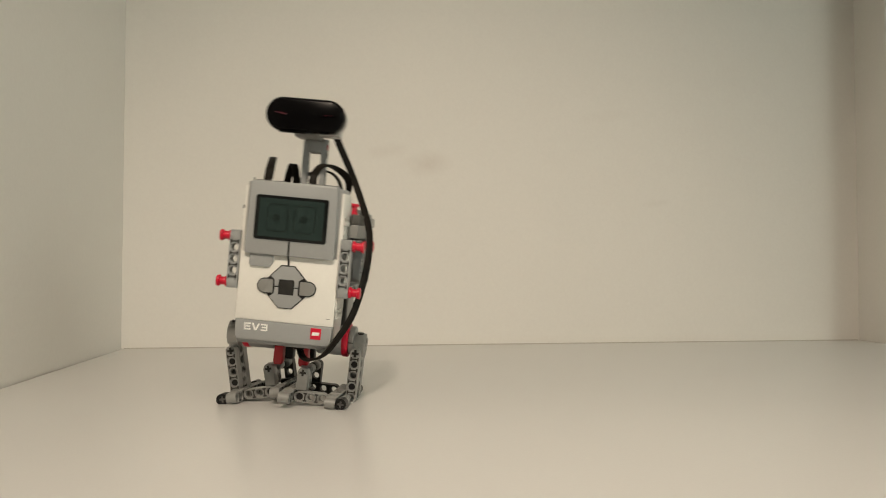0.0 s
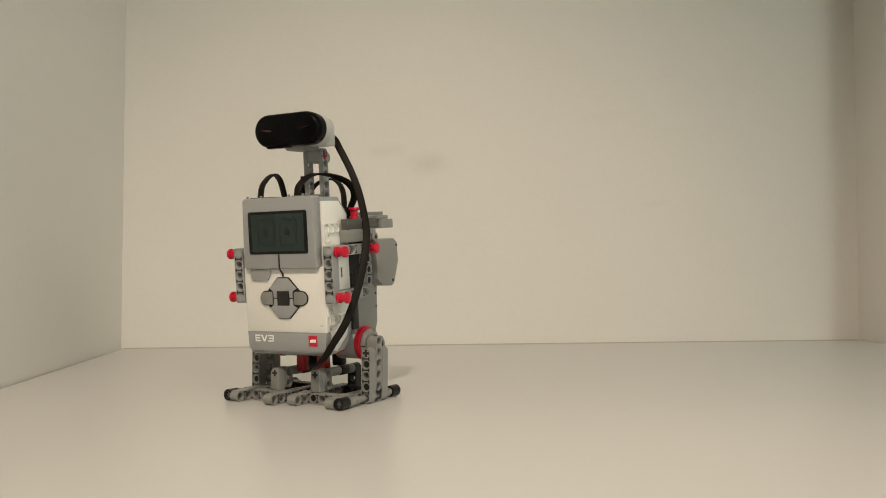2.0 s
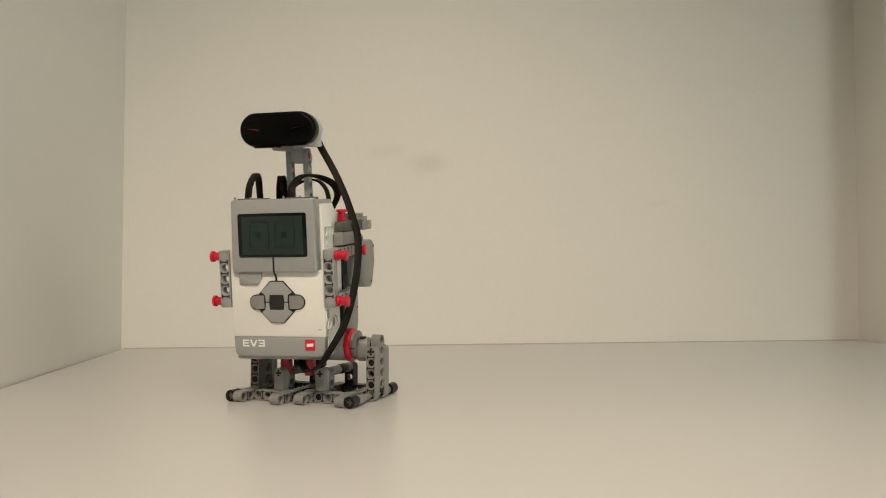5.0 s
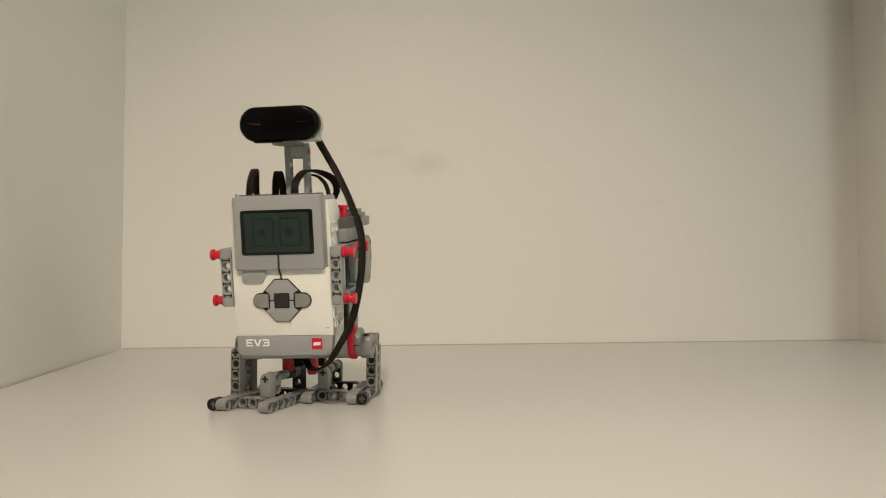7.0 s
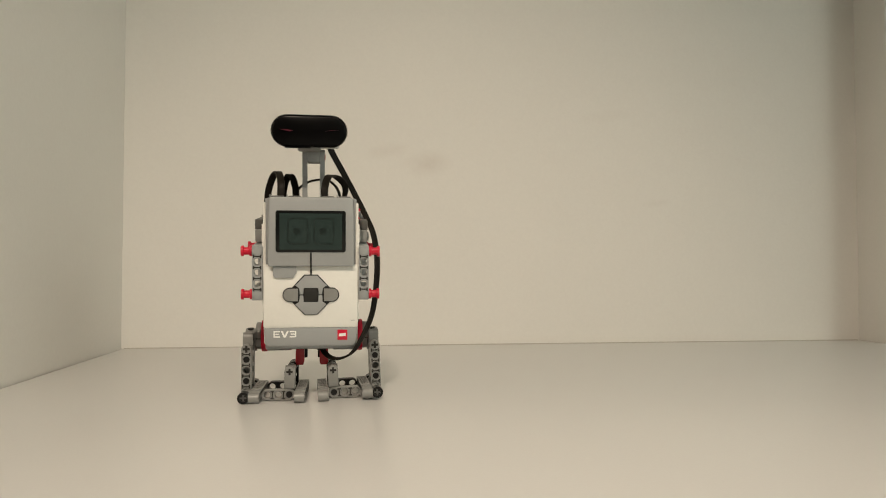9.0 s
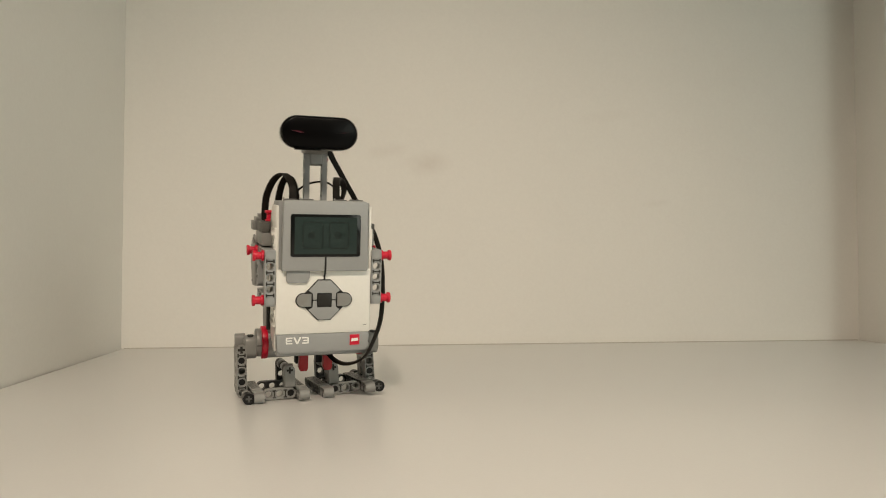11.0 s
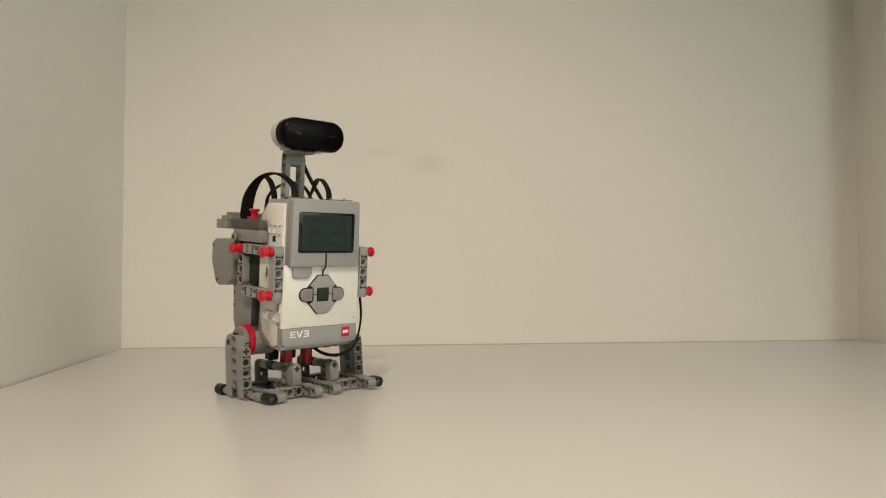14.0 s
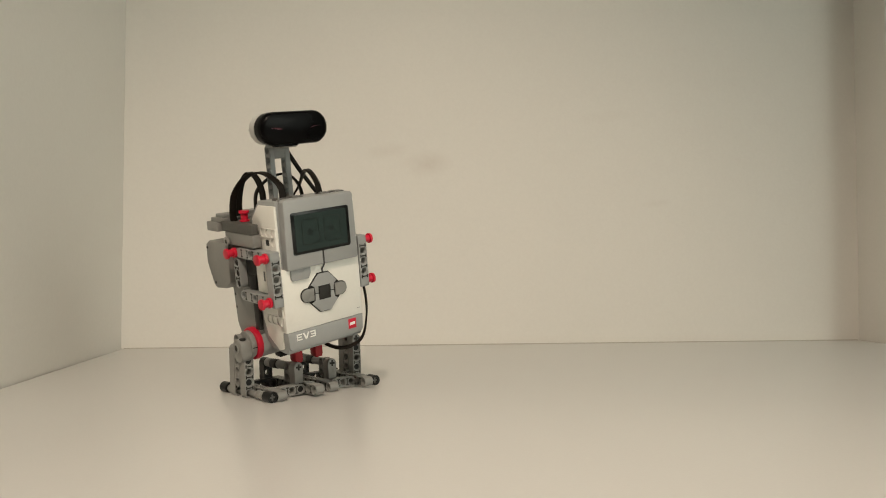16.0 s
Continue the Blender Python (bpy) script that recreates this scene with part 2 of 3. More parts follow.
# unseen window-shaped panel, added as the body of the side fill
def window():
    w = tagged(part("fill_panel", box(2.392, 2.398, -2.2, 0.0, 0.05, 1.35), FILLPANE, scale=1), "added glowing panel with a white frame, fill light for the left wall", "window", kind="structure")
    for y0, y1, z0, z1 in ((-2.26, -2.2, -0.01, 1.41), (0.0, 0.06, -0.01, 1.41), (-2.2, 0.0, -0.01, 0.05), (-2.2, 0.0, 1.35, 1.41), (-1.12, -1.08, 0.05, 1.35)):
        part("fill_panel_frame", box(2.37, 2.399, y0, y1, z0, z1, bevel=0.004), WHITE, w, scale=1)


window()


# ---- unseen spotlight bar, added to carry the two spots ----
def spot_bar():
    foot = tagged(new("added_spot_bar"), "unseen white two-headed spotlight bar, added to carry the spots", "lamp")
    y, top = SPOTS[0][0][1] - 0.06, SPOTS[0][0][2] + 0.14
    foot.location = (0, y, 1.7)
    low = top - 1.7
    part("rail", box(-0.27, 0.52, -0.012, 0.012, low, low + 0.02, bevel=0.003), WHITE, foot, "white bar", 1)
    for x in (-0.05, 0.3):
        part("stem", prism("z", ring(x, 0, 0.006, 12), low + 0.02, 0.0, 0.0), WHITE, foot, "", 1)
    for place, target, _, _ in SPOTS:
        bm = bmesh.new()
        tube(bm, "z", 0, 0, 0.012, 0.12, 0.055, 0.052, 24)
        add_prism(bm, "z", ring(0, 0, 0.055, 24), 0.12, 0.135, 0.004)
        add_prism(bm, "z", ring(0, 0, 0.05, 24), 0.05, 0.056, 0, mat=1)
        head = part("spot_head", bm, [WHITE, LAMPSHADE], foot, "added white spotlight head with a glowing lens", 1)
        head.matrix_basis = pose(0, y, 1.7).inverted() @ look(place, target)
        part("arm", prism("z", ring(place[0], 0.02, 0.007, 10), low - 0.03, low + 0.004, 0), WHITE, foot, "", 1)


spot_bar()

# ---- the toy robot, drawn in its body's space: x across, y to its back, z up, front face at y = 0 ----
robot = tagged(new("toy_robot"), "white and grey brick-built walking toy robot on the desk", "toy robot")


def dee(s, u0, u1, v0, v1):
    """A tab with a square inner end and a round outer end."""
    r, c = (v1 - v0) / 2, (v0 + v1) / 2
    return [(s * u0, v0), (s * u0, v1)] + [(s * (u1 - r + r * math.sin(t)), c + r * math.cos(t)) for t in (math.pi * k / 10 for k in range(11))]


def brick():
    side = [(5, -1), (24, 0.5), (31, 6), (37, 14), (37, 96), (35, 99.5), (25, 110), (3, 110), (3, 0)]
    body = part("computer_case", prism("x", side, -32.8, 32.8, 0.8), PANEL, robot, "grey back shell of the controller")
    flank = [(2.2, 16.5), (6.5, 16), (7.5, 3), (13, 1.2), (27, 10.5), (31, 22), (33.5, 60), (33.5, 97), (24, 107), (2.2, 107)]
    for s in (-1, 1):
        bm = prism("x", flank, *sorted((s * 32.2, s * 34.2)), 0.7)
        part("side_cover", bm, WHITE, body, "white side cover with peg holes")
        for y, z, n, along in ((5.6, 88, 3, "y"), (5.6, 81.5, 1, "z"), (5.8, 30.4, 1, "z"), (8.2, 24, 3, "y")):
            part("peg_hole_block", beam((s * 33.8, y, z), along, "x", n, pitch=6.4, half=3.2, slot_shade=False, deep=1.3, square=True), WHITE, body, "white raised strip with peg holes")
        part("side_strip", box(*sorted((s * 33.0, s * 34.9)), 2.4, 8.8, 34, 78.2, bevel=0.4), WHITE, body)
    part("port", box(-34.5, -33.2, 12.6, 16.6, 78.6, 82.8, bevel=0.2), DARK, body, "small dark side port")
    part("front_cover", box(-34.2, 34.2, 0.8, 9, 15.5, 62, bevel=1.2), WHITE, body, "white front cover")
    part("lower_plate", prism("y", [(-33.6, 15.6), (33.6, 15.6), (33.0, 4.4), (31.0, 2.0), (-31.0, 2.0), (-33.0, 4.4)], 0.2, 12, 0.9), PANEL, body, "grey plate along the lower edge")
    bm = prism("y", [(-29.9, 109.5), (-28.3, 111), (28.7, 111), (30.3, 109.5), (31.3, 62.5), (30.3, 61), (-29.9, 61), (-30.9, 62.5)], -3.0, 8, 1.4)
    frame_ = part("screen_frame", bm, PANEL, body, "grey frame round the display")
    screen = part("screen", prism("y", stadium(-24.9, 24.9, 71.4, 101.4, 1.6), -3.35, -1, 0.25), GLASS, body, "glossy black display window")
    part("display", box(-22.2, 22.2, -3.5, -3.2, 73.3, 99.4, bevel=0), LCD, screen, "unlit green-grey display")
    for cx in (-9.3, 9.3):
        bm = bmesh.new()
        outer, inner = stadium(cx - 7.4, cx + 7.4, 77, 96.2, 3), stadium(cx - 6.55, cx + 6.55, 77.85, 95.35, 2.3)
        a = [bm.verts.new((u, -3.56, v)) for u, v in outer]
        b = [bm.verts.new((u, -3.56, v)) for u, v in inner]
        a2 = [bm.verts.new((u, -3.48, v)) for u, v in outer]
        b2 = [bm.verts.new((u, -3.48, v)) for u, v in inner]
        n = len(a)
        for p, q in ((a, b), (b, b2), (b2, a2), (a2, a)):
            for i in range(n):
                bm.faces.new((p[i], p[(i + 1) % n], q[(i + 1) % n], q[i]))
        part("eye_outline", bm, INK, screen, "drawn square eye on the display")
        part("eye_pupil", prism("y", ring(cx - 0.8, 86.5, 2.6, 18), -3.56, -3.48, 0), INK, screen)
    part("tab", prism("y", [(-27, 62), (-10.5, 62), (-10.5, 56.5), (-12.8, 52.6), (-25.6, 52.6), (-27, 54)], -0.9, 4, 0.5), PANEL, body, "grey tab below the display frame")
    part("joint_line", ribbon([(0, -3.05, 71.2), (0, -3.05, 65), (0, -2.9, 61.6), (0, -1.4, 59.2), (0, 0.3, 57.4), (0, 0.5, 55.6), (0, 0.3, 54)], 1.3, 0.5, (1, 0, 0)), LINE, body, "dark line from display to buttons")
    # buttons
    pad = part("button_bed", prism("y", [(-4.8, 54.8), (4.8, 54.8), (13.4, 45.6), (13.4, 34.4), (4.8, 25.4), (-4.8, 25.4), (-13.4, 34.4), (-13.4, 45.6)], 0.1, 4, 0.2), LINE, body, "dark bed of the button pad")
    for s in (-1, 1):
        shape = [(-4.4, 14.1), (4.4, 14.1), (11.3, 6.9), (9.8, 6.0), (8.2, 5.0), (8.2, 0.35), (5.4, 0.35), (5.4, 5.4), (-5.4, 5.4), (-5.4, 0.35), (-8.2, 0.35), (-8.2, 5.0), (-9.8, 6.0), (-11.3, 6.9)]
        part("button", prism("y", [(u, 40 + s * v) for u, v in shape], -0.75, 3, 0.25), PANEL, pad, "grey rocker button")
        part("button", prism("y", dee(s, 9.3, 19.8, 35.4, 44.6), -0.9, 3, 0.3), PALE, pad, "pale grey rounded button")
        part("button_rim", prism("y", dee(s, 8.7, 20.4, 34.7, 45.3), 0.0, 3, 0.2), LINE, pad)
    part("button", prism("y", stadium(-4.7, 4.7, 35.3, 44.7, 0.9), -0.9, 3, 0.4), DARK, pad, "dark square centre button")
    # lights behind the buttons
    bm = bmesh.new()
    rnd = random.Random(4)
    for s in (-1, 1):
        for z in (36.6, 38.0, 39.6, 41.4, 42.8):
            u = s * (7.2 + rnd.uniform(-1.4, 1.5))
            r = 0.35 + rnd.uniform(0, 0.35)
            add_prism(bm, "y", ring(u, z + rnd.uniform(-0.7, 0.7), r, 10, r * rnd.uniform(1.0, 2.0)), -1.2, -0.6, 0, mat=1)
        add_box(bm, *sorted((s * 5.5, s * 7.6)), -1.0, -0.6, 39.5, 40.5, bevel=0, mat=1)
        for z in (35.4, 36.6, 37.8, 39, 40.4, 41.8, 43.4):
            r = rnd.uniform(0.5, 0.95)
            add_prism(bm, "y", ring(s * (6.9 + rnd.uniform(-1.1, 1.1)), z + rnd.uniform(-0.5, 0.5), r, 9, r * rnd.uniform(0.8, 1.6)), -1.0, -0.5, 0)
        for w in (-1, 1):
            add_prism(bm, "y", [(s * 10.6, 40 + w * 6.2), (s * 12.6, 40 + w * 5.7), (s * 12.2, 40 + w * 6.4), (s * 11.3, 40 + w * 7.2)], -1.0, -0.5, 0)
            add_prism(bm, "y", [(s * 10.9, 40 + w * 9.1), (s * 10.6, 40 + w * 8.8), (s * 13.4, 40 + w * 5.6), (s * 13.7, 40 + w * 5.9)], -0.6, -0.2, 0)
    glow = part("status_light", bm, [BEAMGREEN, GLOWCORE], robot, "glowing green status lights round the buttons")
    # prints
    bm = bmesh.new()
    for u0, u1, v0, v1 in ((-28.6, -23.9, 12.6, 13.6), (-28.6, -24.4, 10.7, 11.6), (-28.6, -23.9, 8.7, 9.7), (-28.6, -27.6, 8.7, 13.6),
                           (-17.0, -12.9, 12.6, 13.6), (-16.2, -12.9, 10.7, 11.6), (-17.0, -12.9, 8.7, 9.7), (-13.3, -12.3, 8.9, 13.4)):
        add_box(bm, u0, u1, 0.08, 0.18, v0, v1, bevel=0)
    add_prism(bm, "y", [(-23.4, 13.6), (-22.1, 13.6), (-20.5, 10.2), (-18.9, 13.6), (-17.6, 13.6), (-19.8, 8.7), (-21.2, 8.7)], 0.07, 0.17, 0)
    bmesh.ops.translate(bm, vec=(1.7, 0, 0), verts=bm.verts)
    part("printed_mark", bm, PRINT, body, "white printed bars and wedge")
    badge = part("badge", box(19.2, 26.4, -0.05, 1, 6.4, 14.0, bevel=0.1), RED, body, "small square red badge with a pale bar")
    part("badge_bar", prism("y", [(20.2, 9.0), (25.1, 9.3), (25.4, 11.5), (20.5, 11.2)], -0.15, 0.1, 0), PRINT, badge)
    part("printed_dash", box(29.0, 31.6, 0.70, 0.78, 20.7, 21.1, bevel=0), PALE, body, "tiny grey printed dash")
    # cable sockets and lugs on top
    for x in (-24, -12, 12, 24):
        part("cable_socket", box(x - 4.4, x + 4.4, 4.5, 13, 109, 111.8, bevel=0.5), MID, body)
        part("socket_lug", box(x - 5.6, x - 4.8, 2, 4, 109, 112.8, bevel=0.2), PALE, body)
    return glow


glow = brick()


def pin(bm, x, y, z, s, length=8.0, axis="x"):
    """A peg with a round stop collar and a flared end."""
    def at(a, b, r):
        lo, hi = sorted((x + s * a, x + s * b)) if axis == "x" else (z + a, z + b)
        add_prism(bm, axis, ring(y, z, r, 18) if axis == "x" else ring(x, y, r, 18), lo, hi, 0.35)
    at(-length, 1.6, 2.4)
    at(-4.6, -2.6, 3.8)
    at(-2.7, 1.6, 2.8)
    at(1.4, 3.4, 3.9)


def side_frame(s):
    x = s * 40.6
    fr = part("side_frame", beam((x, 1.8, 40), "z", "y", 5, solid=(0, 4)), [PANEL, DARK], robot, "pale grey peg-hole frame on the controller's flank")
    for z in (40, 72):
        part("frame_end", box(x - 3.7, x + 3.7, -1.9, 5.5, z - 3.9, z + 3.9, bevel=0.5), PANEL, fr)
    part("frame_beam", beam((x, 9.6, 72), "y", "x", 5, solid=(0, 1, 3, 4)), [PANEL, DARK], fr)
    part("frame_beam", beam((x, 9.6, 40), "y", "x", 5, solid=(0, 1, 3)), [PANEL, DARK], fr)
    part("frame_beam", beam((x, 47.0, 48), "z", "x", 3), [PANEL, DARK], fr)
    for z in (48, 56, 64):
        part("frame_pin", prism("x", ring(47.0, z, 2.4, 12), x - 3.0, x + 3.0, 0), BLACK, fr, "black pin in the frame")
    bm = bmesh.new()
    add_box(bm, *sorted((s * 37.2, s * 39.6)), 8, 27, 44, 69, bevel=0.5)
    fr.location = (-0.0024 * s, 0.002, 0)
    part("frame_panel", bm, WHITE, fr, "white panel with a small mark")
    part("panel_mark", box(*sorted((s * 39.5, s * 39.7)), 15.4, 17.2, 53, 60, bevel=0), MID, fr)
    part("motor_socket", box(*sorted((s * 30, s * 38.4)), 28, 44, 44.5, 69, bevel=0.8), DARK, fr, "dark recess inside the frame")
    part("socket_plug", box(*sorted((s * 33, s * 39.6)), 29.5, 40, 44.5, 55, bevel=0.6), BLACK, fr, "black plug in the recess")
    for y, z, far in ((3.4, 71.6, 49.0), (3.4, 40.0, 49.0), (47.4, 71.6, 48.6)):
        bm = bmesh.new()
        pin(bm, s * far, y, z, s)
        part("peg", bm, RED, fr, "bright red stop peg")


side_frame(-1)
side_frame(1)


def motor(s):
    def sx(a, b):
        return sorted((s * a, s * b))
    back = [(60, 75), (65, 77.5), (90, 77), (95, 74), (96, 59), (88, 42), (84, 40), (70, 41.5), (62, 47)]
    m = part("motor", prism("x", back, *sx(9, 42), 1.6), PALE, robot, "pale grey motor housing with a rounded back")
    col = [(38, 46), (74, 46), (70, 40), (70, 14), (66, 6), (40, 4), (36, 12)]
    part("motor_neck", prism("x", col, *sx(13, 35), 0.8), PALE, m)
    part("neck_strip", box(*sx(33, 36), 34.5, 41, 13, 42, bevel=0.5), DARK, m, "dark grey strip along the motor neck")
    part("motor_cap", box(*sx(8, 36), 38.5, 72, 77, 86.4, bevel=0.6), PALE, m)
    for y, z in ((68.6, 26), (68.6, 36)):
        part("screw", prism("x", ring(y, z, 1.0, 10), *sx(33.5, 35.2), 0), BLACK, m)
    for y, z in ((84.5, 44.5), (92.5, 71.5)):
        part("screw", prism("x", ring(y, z, 1.1, 10), *sx(41.5, 42.3), 0), BLACK, m)
    part("mount_lug", prism("x", ring(57, 79.5, 3.6, 18), *sx(42.6, 44.2), 0.5), PALE, m)
    # flat black disc painted for the shade in the lug's hole
    part("lug_hole_shade", prism("x", ring(57, 79.5, 1.4, 14), *sx(43, 44.4), 0), LINE, m)
    # drive hub at the foot of the neck
    part("hub_drum", prism("x", ring(46, 1.4, 11.8, 28), *sx(16, 36.4), 0.8), PANEL, m, "grey drum of the motor's drive hub")
    part("hub_ring", prism("x", ring(46, 1.4, 12.4, 32), *sx(34.6, 39.0), 0.6), RED, m, "bright red drive ring")
    part("hub_face", prism("x", ring(46, 1.4, 10.6, 28), *sx(39.0, 43.2), 0.8), PALE, m, "pale grey hub beside the red ring")
    part("hub_seam", box(*sx(39.2, 43.0), 35.2, 36.0, 0.6, 1.2, bevel=0), DARK, m)
    arm = part("hub_arm", prism("x", stadium(38.0, 50.5, -10.0, 7.5, 5.4), *sx(42.8, 51.2), 0.9), PALE, m, "pale grey arm from the drive hub to the leg")
    part("arm_boss", tube(bmesh.new(), "x", 45.2, 1.0, *sx(51.0, 51.9), 3.5, 2.4), PALE, arm)
    part("arm_axle", prism("x", ring(45.2, 1.0, 2.3, 12), *sx(50.9, 51.5), 0), DARK, arm, "dark axle end in the arm")
    part("arm_pin", prism("z", ring(s * 47.2, 42.5, 2.4, 14), 6.6, 8.2, 0.3), DARK, arm, "dark pin on top of the arm")
    # red lever that hangs below the motor
    part("lever", prism("y", [(s * 5.8, 2), (s * 11.8, 2), (s * 12.6, -16), (s * 11.6, -18.5), (s * 6.6, -18.5), (s * 5.8, -16)], 28, 36, 0.6), WINE, m, "deep red lever hanging below the body")
    part("lever_plate", box(*sx(4, 26), 26, 52, -3.0, 0.6, bevel=0.6), WINE, m, "deep red plate below the motor")
    part("strut", box(*sx(4.0, 12.0), 51, 59, -18, 3, bevel=0.6), BLACK, m, "black strut below the body")


motor(-1)
motor(1)


def back_plates():
    p = part("deck_plate", box(-36, 36, 38.5, 70, 86.8, 93.6, bevel=0.5), TAUPE, robot, "dark grey plate over the motors")
    for k, (y0, y1, z0, z1) in enumerate(((62, 87, 85.4, 92.5), (66, 83, 92.5, 95.6), (68, 79, 95.6, 98.4))):
        part("step_plate", box(-43 + 2 * k, 43 - 2 * k, max(y0, 70.3) if k == 0 else y0, y1, z0 + 0.1, z1, bevel=0.4), PALE, p, "pale grey stepped plate")
    for x in (-33, 33):
        bm = bmesh.new()
        add_prism(bm, "z", ring(x, 46, 2.7, 16), 93.5, 100.6, 0.3)
        add_prism(bm, "z", ring(x, 46, 3.9, 18), 99.8, 102.0, 0.4)
        add_prism(bm, "z", ring(x, 46, 3.6, 18), 93.7, 95.2, 0.4)
        part("peg", bm, RED, p, "bright red stop peg standing on the plate")
    for s in (-1, 1):
        part("side_block", box(*sorted((s * 34.6, s * 41.6)), 22, 62, 77, 86.3, bevel=0.5), PALE, p, "pale grey block beside the case")
        part("side_plate", box(*sorted((s * 36.3, s * 41.8)), 22, 66, 86.5, 93.8, bevel=0.5), TAUPE, p, "dark grey plate beside the case")
    part("cross_block", box(-30, 30, 37.6, 44, 60, 86, bevel=0.5), MID, p)
    part("stud", prism("z", ring(38, 60, 2.2, 12), 93.7, 95.6, 0.3), PALE, p)


back_plates()


PALE_SHELL = shade("off_white_plastic", (0.52, 0.52, 0.50), 0.4)


def neck_and_head():
    nk = part("neck", beam((-6.0, 47.5, 104), "z", "x", 6, half=3.5, slot_shade=False, deep=1.9), [PANEL, DARK], robot, "grey peg-hole neck posts")
    part("neck_post", beam((7.4, 47.5, 104), "z", "x", 6, half=3.5, slot_shade=False, deep=1.9), [PANEL, DARK], nk)
    bm = box(-4.0, 5.4, 43.6, 51.4, 137.5, 148, bevel=0.8)
    part("neck_block", bm, PANEL, nk)
    part("neck_joint", prism("x", ring(52.5, 141, 4.4, 18), -4, 8, 0.6), PALE, nk)
    bm = bmesh.new()
    for u, v in ((2.2, 0.8), (0.8, 2.2)):
        add_box(bm, 9.2, 9.9, 46.4 - u, 46.4 + u, 141.5 - v, 141.5 + v, bevel=0)
    part("axle_end", bm, WINE, nk, "small red axle end")
    # head
    cx = -1.8
    bm = bmesh.new()
    rows = []
    for y, shrink in ((12.6, 2.6), (13.2, 1.0), (15.2, 0.0), (21, 0.0), (26.5, 0.6), (27, 1.4)):
        out = stadium(cx - 28.0 + shrink, cx + 28.0 - shrink, 147.8 + shrink * 0.8, 171.4 - shrink * 0.8, 11.7 - shrink * 0.8, 8)
        bow = [(u, y + (0.0028 * (u - cx) ** 2 if y < 16 else 0) + (0 if y > 16 else 0.02 * (v - 160) ** 2 * 0.3), v) for u, v in out]
        rows.append([bm.verts.new(q) for q in bow])
    for a, b in zip(rows, rows[1:]):
        for i in range(len(a)):
            bm.faces.new((a[i], a[(i + 1) % len(a)], b[(i + 1) % len(a)], b[i]))
    bm.faces.new(rows[0])
    bm.faces.new(rows[-1])
    hd = part("head", bm, VISOR, robot, "rounded glossy black sensor head")
    part("head_back", prism("y", stadium(cx - 27, cx + 27, 148.6, 170.8, 10.8, 8), 26.2, 34.5, 1.0), PALE_SHELL, hd, "pale grey back shell of the head")
    part("head_mount", prism("x", [(34, 148.2), (46, 148.2), (46, 163), (43, 167), (34, 169)], cx - 12, cx + 22, 1.4), PALE_SHELL, hd, "pale grey mounting block")
    part("chin", prism("x", [(24, 147.6), (28, 145.6), (44, 145.6), (45, 149), (24, 149)], cx - 9, cx + 8, 0.7), PALE, hd, "pale grey chin below the visor")
    part("lip", box(cx - 18, cx + 1, 15.6, 21, 146.9, 148.4, bevel=0.6), VISOR, hd)
    for x, w in ((-18.4, 1), (14.6, -1)):
        bm = prism("y", [(x - 4.8, 159.7 + 0.6 * w), (x + 1.2 * w, 160.2), (x + 4.8, 159.8 - 0.6 * w), (x + 2.4 * w, 159.3 - 0.5 * w)], 13.2, 14.9, 0)
        part("eye_mark", bm, STREAK, hd, "thin red streak on the visor")


neck_and_head()


def cables():
    runs = [
        ([(-22, 8, 110), (-22, 12, 121), (-25, 28, 129), (-30, 43, 126), (-34.5, 54, 114), (-35.5, 58, 100), (-35, 58, 92)], (1, -0.1, 0)),
        ([(-13, 51, 104), (-13.2, 52, 115), (-15.5, 55, 124.5), (-19, 59.5, 127.5), (-22.5, 64, 120), (-24.5, 67, 107), (-25, 68, 93)], (1, 0.1, 0)),
        ([(-16, 59, 95), (-14.5, 58, 112), (-5, 56, 121.5), (8, 55.5, 124.5), (16, 54, 121), (21, 52, 112), (22, 50, 94)], (0.2, 1, 0)),
        ([(9.5, 9, 110), (9.8, 12, 119), (12.5, 24, 126.5), (18, 39, 126.5), (24.5, 53, 121), (25, 61, 112), (18, 65, 101), (13, 66, 92)], (1, 0.1, 0), (0.6, 1, 0)),
        ([(4.5, 45, 158), (10.5, 57, 156), (15.0, 60.5, 146), (25, 59, 128), (33.5, 54, 112), (41.5, 46, 96), (47.2, 38.5, 82), (49.6, 29, 64), (48.6, 20, 44), (45, 10, 24), (38, 2.5, 9), (30, -0.5, -3), (20, 4, -8.5), (12, 13, -8), (6, 25, -2)], (1, 0.35, 0.1), (0.55, 1, 0.1)),
    ]
    for pts, *across in runs:
        part("cable", ribbon(pts, 5.4, 1.5, *across), CABLE, robot, "flat black connecting cable")
    part("cable_plug", box(4, 11, 18, 27, -5.0, 0.5, bevel=0.8), BLACK, robot, "black cable plug below the body")


cables()


def post_shape(x):
    """An upright connector with a round top and a dark cross painted for its shaded axle hole."""
    bm = prism("y", [(x - 3.8, 8.2), (x + 3.8, 8.2)] + [(x + 3.8 * math.cos(radians(a)), 20.4 + 3.8 * math.sin(radians(a))) for a in range(0, 181, 18)], 17.0, 24.6, 0.5)
    for u, v in ((2.3, 0.75), (0.75, 2.3)):
        add_box(bm, x - u, x + u, 16.85, 18, 20.4 - v, 20.4 + v, bevel=0, mat=1)
    return bm


